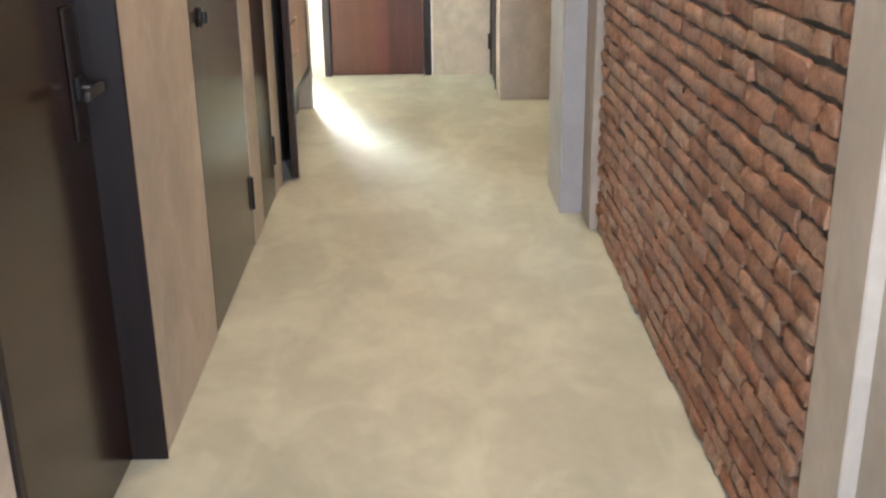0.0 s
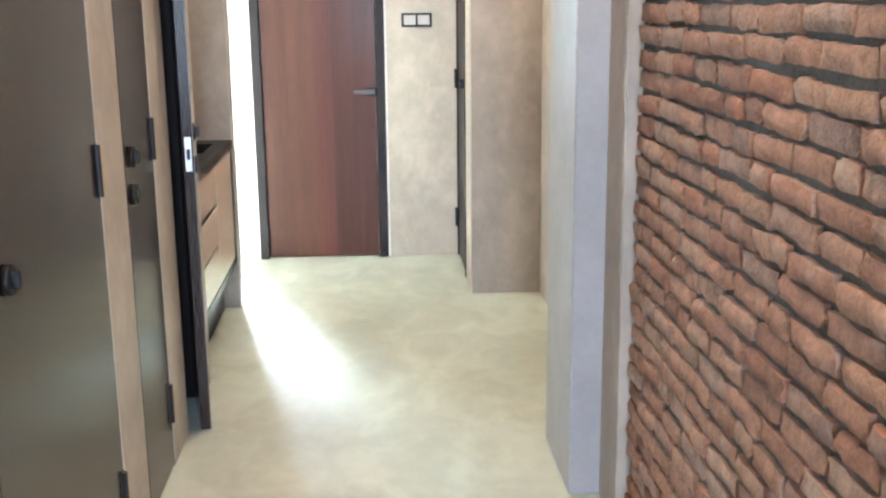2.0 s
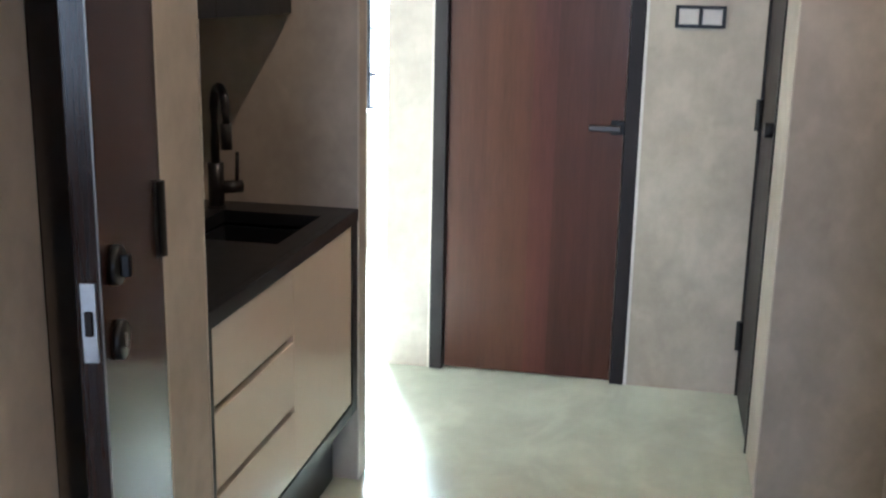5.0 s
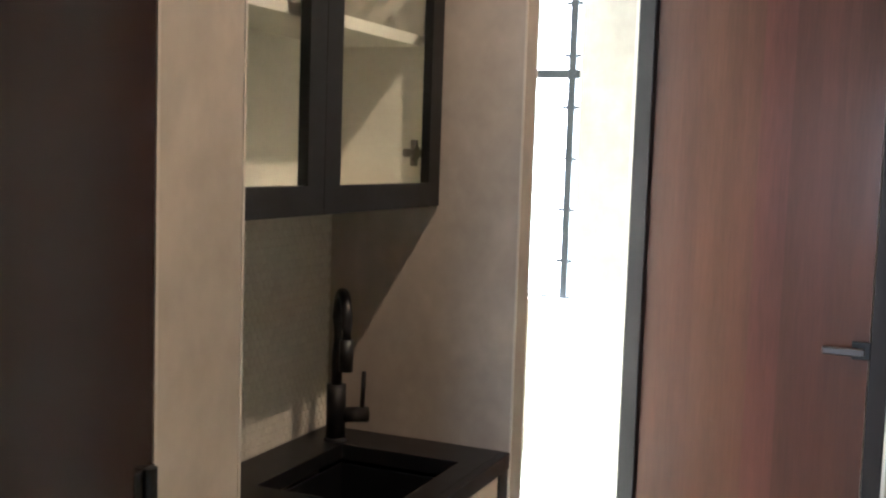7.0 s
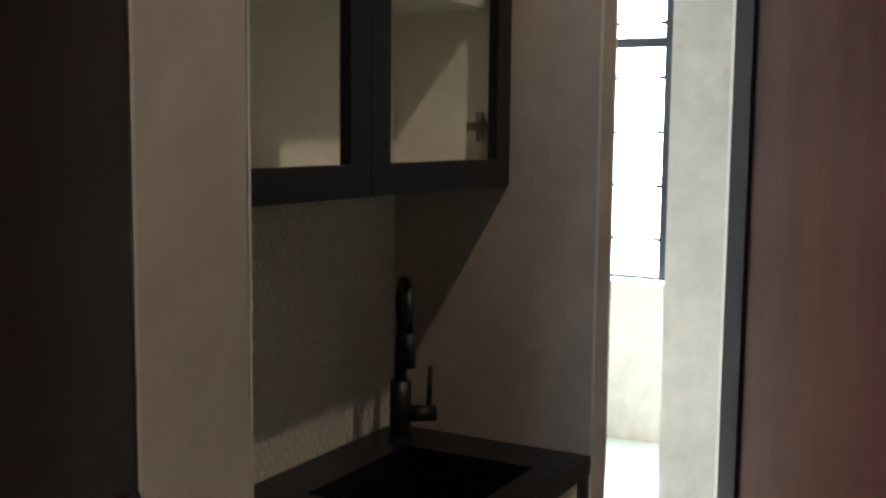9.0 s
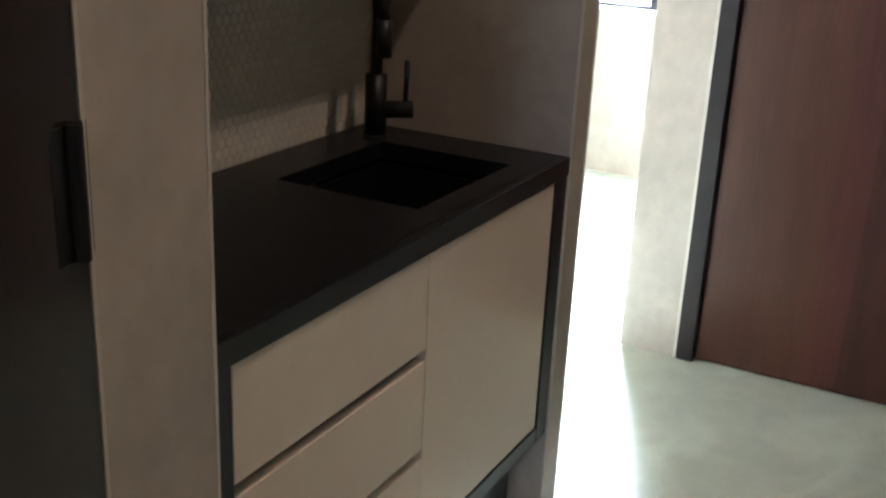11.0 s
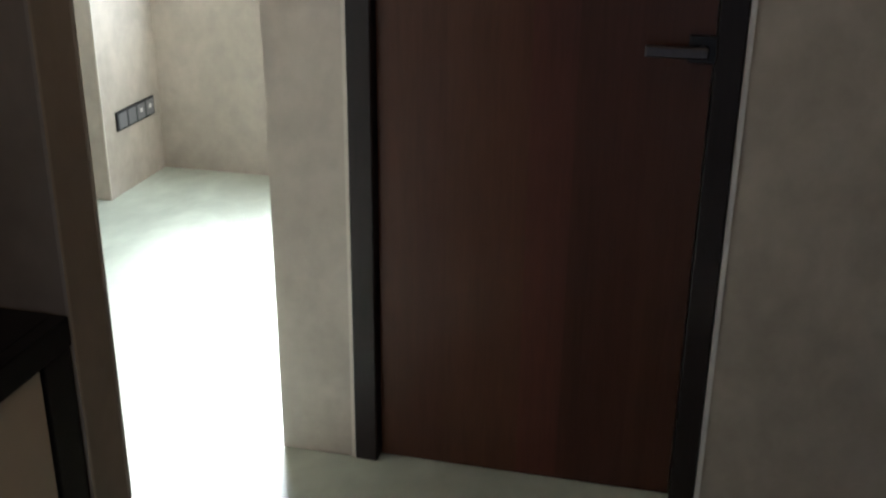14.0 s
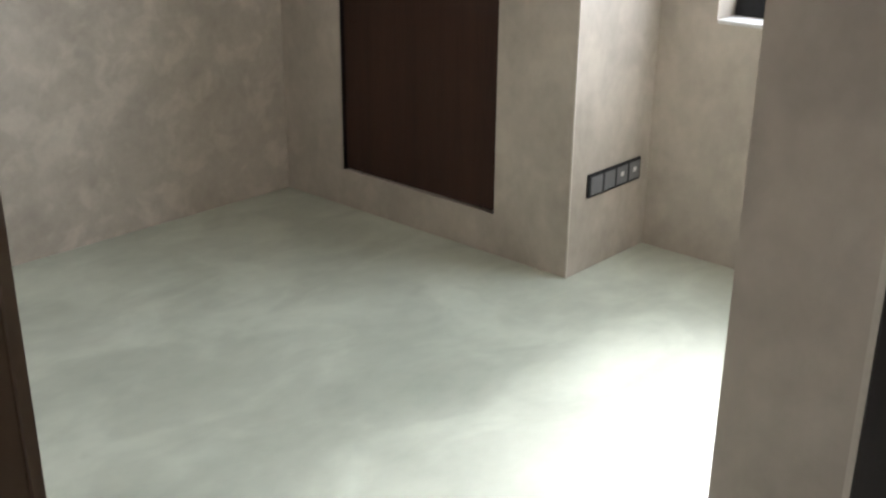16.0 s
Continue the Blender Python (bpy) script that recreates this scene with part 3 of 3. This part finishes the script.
def wall_cabinet():
    x1, x0 = -0.19, -0.462
    y0, y1, z0, z1 = -2.085, -1.043, 1.397, 2.110
    cab = thing("wall_cabinet", "wall cabinet with black-framed glass doors and a pale interior", "cabinet", at=(x1, (y0 + y1) / 2, z0, 0))
    c = (y0 + y1) / 2
    y = lambda v: v - c
    d, h = x0 - x1, z1 - z0
    for a, b in ((y0, y0 + 0.018), (y1 - 0.018, y1)):
        part("side_panel", block(bmesh.new(), d, -0.024, y(a), y(b), 0.0, h), CABINET_WHITE, cab)
    part("bottom_panel", block(bmesh.new(), d, -0.024, y(y0 + 0.018), y(y1 - 0.018), 0.0, 0.018), CABINET_WHITE, cab)
    part("underside", block(bmesh.new(), d, -0.024, y(y0), y(y1), -0.004, -0.0005), BLACK_METAL, cab, "black underside")
    part("top_panel", block(bmesh.new(), d, -0.024, y(y0 + 0.018), y(y1 - 0.018), h - 0.018, h), CABINET_WHITE, cab)
    part("back_panel", block(bmesh.new(), d, d + 0.006, y(y0 + 0.018), y(y1 - 0.018), 0.018, h - 0.018), CABINET_WHITE, cab)
    part("shelf", block(bmesh.new(), d + 0.006, -0.05, y(y0 + 0.019), y(y1 - 0.019), 0.355, 0.380, 0.001), CABINET_WHITE, cab, "pale melamine shelf")
    mid = -1.561
    for a, b, hinge_side in ((y0, mid - 0.001, -1), (mid + 0.001, y1, 1)):
        door = part("door", bmesh_frame(a - c, b - c, 0.0, h, 0.058, 0.052, -0.022, 0.0), BLACK_METAL, cab, "black aluminium-framed glass door")
        pane = part("pane", block(bmesh.new(), -0.014, -0.010, y(a) + 0.055, y(b) - 0.055, 0.048, h - 0.048), GLASS, door, "clear glass pane")
        pane.visible_shadow = False
        edge = y(b) - 0.058 if hinge_side > 0 else y(a) + 0.058
        for z in (0.117, 0.505, 0.603):
            inward = -hinge_side
            ya, yb = sorted((edge + inward * 0.060, edge - inward * 0.012))
            bm = block(bmesh.new(), -0.040, -0.023, ya, yb, z - 0.009, z + 0.009, 0.003)
            disc(bm, (-0.023, edge + inward * 0.020, z), (-1, 0, 0), 0.018, 0.008)
            ya, yb = sorted((edge + inward * 0.012, edge + inward * 0.028))
            block(bm, -0.036, -0.023, ya, yb, z - 0.029, z + 0.029, 0.002)
            part("hinge", bm, NICKEL, door, "dull metal cup hinge")


def bmesh_frame(y0, y1, z0, z1, wy, wz, x0, x1):
    """A rectangular frame in a plane of constant x, mitred in one piece."""
    bm = bmesh.new()
    rings = []
    for x in (x0, x1):
        for a, b, c, d in ((y0, y1, z0, z1), (y0 + wy, y1 - wy, z0 + wz, z1 - wz)):
            rings.append([bm.verts.new((x, y, z)) for y, z in ((a, c), (b, c), (b, d), (a, d))])
    out_back, in_back, out_front, in_front = rings
    for p, q in ((out_front, in_front), (in_front, in_back), (in_back, out_back), (out_back, out_front)):
        for k in range(4):
            bm.faces.new((p[k], p[(k + 1) % 4], q[(k + 1) % 4], q[k]))
    return bm



wall_cabinet()


# ---- switches and sockets ----
def double_switch():
    plate = thing("light_switch", "double light switch with pale rockers in a black frame", "switch", at=(0.955, -0.0005, 1.394, 0))
    bm = bmesh.new()
    for b in ((-0.087, -0.075, -0.039, 0.039), (0.075, 0.087, -0.039, 0.039), (-0.005, 0.005, -0.039, 0.039)):
        block(bm, b[0], b[1], -0.011, 0, b[2], b[3])
    for b in ((-0.075, -0.005, -0.039, -0.028), (-0.075, -0.005, 0.028, 0.039), (0.005, 0.075, -0.039, -0.028), (0.005, 0.075, 0.028, 0.039)):
        block(bm, b[0], b[1], -0.011, 0, b[2], b[3])
    part("frame", bm, BLACK_METAL, plate, "black surround")
    for x in (-0.040, 0.040):
        part("rocker", block(bmesh.new(), x - 0.034, x + 0.034, -0.0085, 0, -0.0275, 0.0275, 0.002), ROCKER, plate, "pale rocker")


double_switch()


def socket_strip():
    strip = thing("socket_plate", "black four-gang plate with two rockers and two sockets", "socket", at=(-1.4495, 1.692, 0.287, 0))
    part("frame", block(bmesh.new(), 0, 0.009, -0.148, 0.148, -0.038, 0.038, 0.002), BLACK_METAL, strip, "black cover frame")
    for i, y in enumerate((-0.108, -0.036, 0.036, 0.108)):
        if i < 2:
            part("rocker", block(bmesh.new(), 0.009, 0.0125, y - 0.031, y + 0.031, -0.030, 0.030, 0.002), GREY_PLASTIC, strip, "dark grey rocker")
        else:
            insert = part("socket_insert", block(bmesh.new(), 0.009, 0.0115, y - 0.031, y + 0.031, -0.030, 0.030, 0.002), GREY_PLASTIC, strip)
            part("outlet", block(bmesh.new(), 0.0115, 0.0135, y - 0.010, y + 0.008, -0.004, 0.012, 0.001), WHITE, insert, "small white outlet")


socket_strip()


# ---- side room: wood panel and tall window ----
panel = thing("wood_panel", "dark brown wooden access door recessed in the plaster wall", "panel", at=(-2.12, 1.475, 0.142, 0))
part("leaf", block(bmesh.new(), -0.362, 0.362, 0.0, 0.03, 0.004, 2.004, 0.002), WOOD_PANEL, panel)
for x in (-0.3665, 0.3635):
    part("edge_strip", block(bmesh.new(), x, x + 0.003, -0.013, 0.03, 0.0, 2.006), FRAME, panel)


def louvre_window():
    win = thing("window_1", "tall louvred window with a black frame and clear blades", "window", kind="structure")
    y0, y1 = 2.0, 2.05
    posts = (WX0 + 0.10, -0.838, -0.36, WX1 - 0.04)
    for x in posts:
        part("post", block(bmesh.new(), x, x + 0.04, y0, y1, WZ0 + 0.001, WZ1, 0.002), BLACK_METAL, win, "black upright window post")
    part("window_frame", block(bmesh.new(), WX0 + 0.001, WX0 + 0.10, y0 + 0.01, y1, WZ0 + 0.001, WZ1, 0.002), BLACK_METAL, win)
    for z, high in ((WZ0 + 0.001, 0.014), (1.92, 0.045), (2.455, 0.014), (WZ1 - 0.05, 0.045)):
        part("rail", block(bmesh.new(), WX0 + 0.10, WX1, y0 + 0.003, y1 - 0.003, z, z + high, 0.002), BLACK_METAL, win, "black cross rail")
    for a, b in ((posts[0] + 0.04, posts[1]), (posts[1] + 0.04, posts[2]), (posts[2] + 0.04, posts[3])):
        z = WZ0 + 0.20
        while z < WZ1 - 0.1:
            if abs(z - 1.94) > 0.06:
                blade = part("blade", block(bmesh.new(), a, b, y0 + 0.022, y0 + 0.028, z, z + 0.235), GLASS, win)
                blade.visible_shadow = False
                for x in (a, b - 0.03):
                    part("clip", block(bmesh.new(), x, x + 0.03, y0 + 0.012, y0 + 0.038, z - 0.012, z + 0.006), BLACK_METAL, win)
            z += 0.262
    part("sill", block(bmesh.new(), WX0 + 0.002, WX1 - 0.002, 1.898, 2.12, WZ0 - 0.012, WZ0 + 0.0005, 0.002), TRIM_WHITE, win, "white painted window sill")


louvre_window()

front = thing("window_2", "plain front window at the corridor's start", "window", kind="structure")
for x0, x1, z0, z1 in ((0.3, 0.35, 0.7, 2.3), (1.36, 1.41, 0.7, 2.3), (0.35, 1.36, 0.7, 0.75), (0.35, 1.36, 2.25, 2.3)):
    part("window_frame", block(bmesh.new(), x0, x1, -9.48, -9.42, z0, z1), BLACK_METAL, front)

# ---- ceiling downlights ----
for x, y, watts, cone in DOWNLIGHTS:
    can = thing("downlight", "round recessed white ceiling downlight", "lamp", "corridor downlights", at=(x, y, TOP, 0))
    bm = bmesh.new()
    for k in range(28):
        a, b = 2 * math.pi * k / 28, 2 * math.pi * (k + 1) / 28
        ring = [bm.verts.new((r * math.cos(t), r * math.sin(t), z)) for t in (a, b) for r, z in ((0.040, -0.001), (0.052, -0.006), (0.060, -0.001))]
        bm.faces.new((ring[0], ring[1], ring[4], ring[3]))
        bm.faces.new((ring[1], ring[2], ring[5], ring[4]))
    bmesh.ops.remove_doubles(bm, verts=bm.verts, dist=0.0001)
    part("rim", bm, WHITE, can)

# ---- mosaic behind the worktop: small hexagons ----
bm = bmesh.new()
R = 0.0115
verts, faces = [], []
row, z = 0, 0.863
while z < 1.39:
    yy = -2.17 + (R * 0.90 if row % 2 else 0)
    while yy < -1.05:
        base = len(verts)
        for r, x in ((R * 0.95, -0.468), (R * 0.92, -0.4669), (R * 0.66, -0.4662)):
            verts += [(x, yy + r * math.sin(math.pi * k / 3), z + r * math.cos(math.pi * k / 3)) for k in range(6)]
        for ring in (0, 6):
            faces += [tuple(base + ring + i for i in (k, (k + 1) % 6, (k + 1) % 6 + 6, k + 6)) for k in range(6)]
        faces.append(tuple(base + 12 + k for k in range(6)))
        yy += R * 1.80
    row += 1
    z += R * 1.56
bm.free()
mesh = bpy.data.meshes.new("mosaic")
mesh.from_pydata(verts, [], faces)
mesh.materials.append(TILE)
tagged(new("mosaic", mesh), "small white hexagon mosaic tiles on the niche wall", "tiles", kind="stuff")

# ---- brick wall: single bricks with rough faces ----
rng = random.Random(7)


def brick_mesh(length, height, seed):
    """A rough split brick face with chipped corners and straight flanks."""
    nx, nz = 8, 4
    v, f = [], []
    for j in range(nz):
        for i in range(nx):
            u, w = i / (nx - 1), j / (nz - 1)
            rim = i in (0, nx - 1) or j in (0, nz - 1)
            p = Vector((u * length * 24 + seed * 3.1, w * 2.2, seed * 1.7))
            out = 0.016 + 0.006 * noise.noise(p * 0.8) + 0.006 * noise.noise(p * 2.3)
            if rim:
                out -= 0.004 + 0.004 * abs(noise.noise(p * 2))
            dy, dz = 0.008 * noise.noise(p + Vector((9, 0, 0))), 0.007 * noise.noise(p + Vector((0, 7, 0)))
            corner = (i in (0, nx - 1)) and (j in (0, nz - 1))
            chip = abs(noise.noise(p + Vector((3, 3, 3)))) * 0.012 if corner else 0
            v.append((-out, (u - 0.5) * length + dy + (chip if i == 0 else -chip), (w - 0.5) * height + dz + (chip if j == 0 else -chip) * 0.6))
    rim = [i for i in range(nx)] + [j * nx + nx - 1 for j in range(1, nz)] + [(nz - 1) * nx + i for i in range(nx - 2, -1, -1)] + [j * nx for j in range(nz - 2, 0, -1)]
    m, n = len(rim), len(v)
    v += [v[k] for k in rim] + [(0.006, v[k][1], v[k][2]) for k in rim]
    for j in range(nz - 1):
        for i in range(nx - 1):
            a = j * nx + i
            f.append((a, a + nx, a + nx + 1, a + 1))
    f += [(n + k, n + (k + 1) % m, n + m + (k + 1) % m, n + m + k) for k in range(m)]
    me = bpy.data.meshes.new("brick")
    me.from_pydata(v, [], f)
    me.materials.append(BRICK)
    for p in me.polygons:
        p.use_smooth = p.index < (nx - 1) * (nz - 1)
    return me


COURSE, LONG = 0.0575, 0.198
shapes = [[brick_mesh(LONG * s - 0.010, COURSE - 0.012, k + 13 * n) for k in range(9)] for n, s in enumerate((1.0, 0.8, 0.52))]
wall = bpy.data.objects["wall_brick"]
rest_v, rest_f = [], []
count = 0
row = 0
z = COURSE / 2 + 0.002
while z < TOP - 0.03:
    y = -5.86 + (0.0 if row % 2 else -LONG * 0.5) + rng.uniform(-0.03, 0.03)
    while y < -3.475:
        n = rng.choices((0, 1, 2), (6, 3, 2))[0]
        w = LONG * (1.0, 0.8, 0.52)[n]
        a, b = y, y + w
        if b > -5.84 and a < -3.485:
            if a < -5.857 or b > -3.468:
                a, b = max(a, -5.857), min(b, -3.468)
            if b - a > 0.035:
                me = rng.choice(shapes[n])
                m = Matrix.Translation((RIGHT + 0.012, (a + b) / 2, z + rng.uniform(-0.004, 0.004))) @ Euler((rng.uniform(-0.035, 0.035), 0, 0)).to_matrix().to_4x4() @ Matrix.Diagonal((rng.uniform(0.75, 1.4), (b - a) / w, rng.uniform(0.92, 1.06), 1))
                if count < 300 and z < 1.85:
                    ob = new("brick", me)
                    ob.parent = wall
                    ob.matrix_basis = m
                    count += 1
                else:
                    base = len(rest_v)
                    rest_v += [tuple(m @ q.co) for q in me.vertices]
                    rest_f += [tuple(base + i for i in p.vertices) for p in me.polygons]
        y += w
    z += COURSE
    row += 1
me = bpy.data.meshes.new("bricks_above")
me.from_pydata(rest_v, [], rest_f)
me.materials.append(BRICK)
for p in me.polygons:
    p.use_smooth = True
upper = new("bricks_above", me)
upper.parent = wall
tagged(upper, kind="stuff")
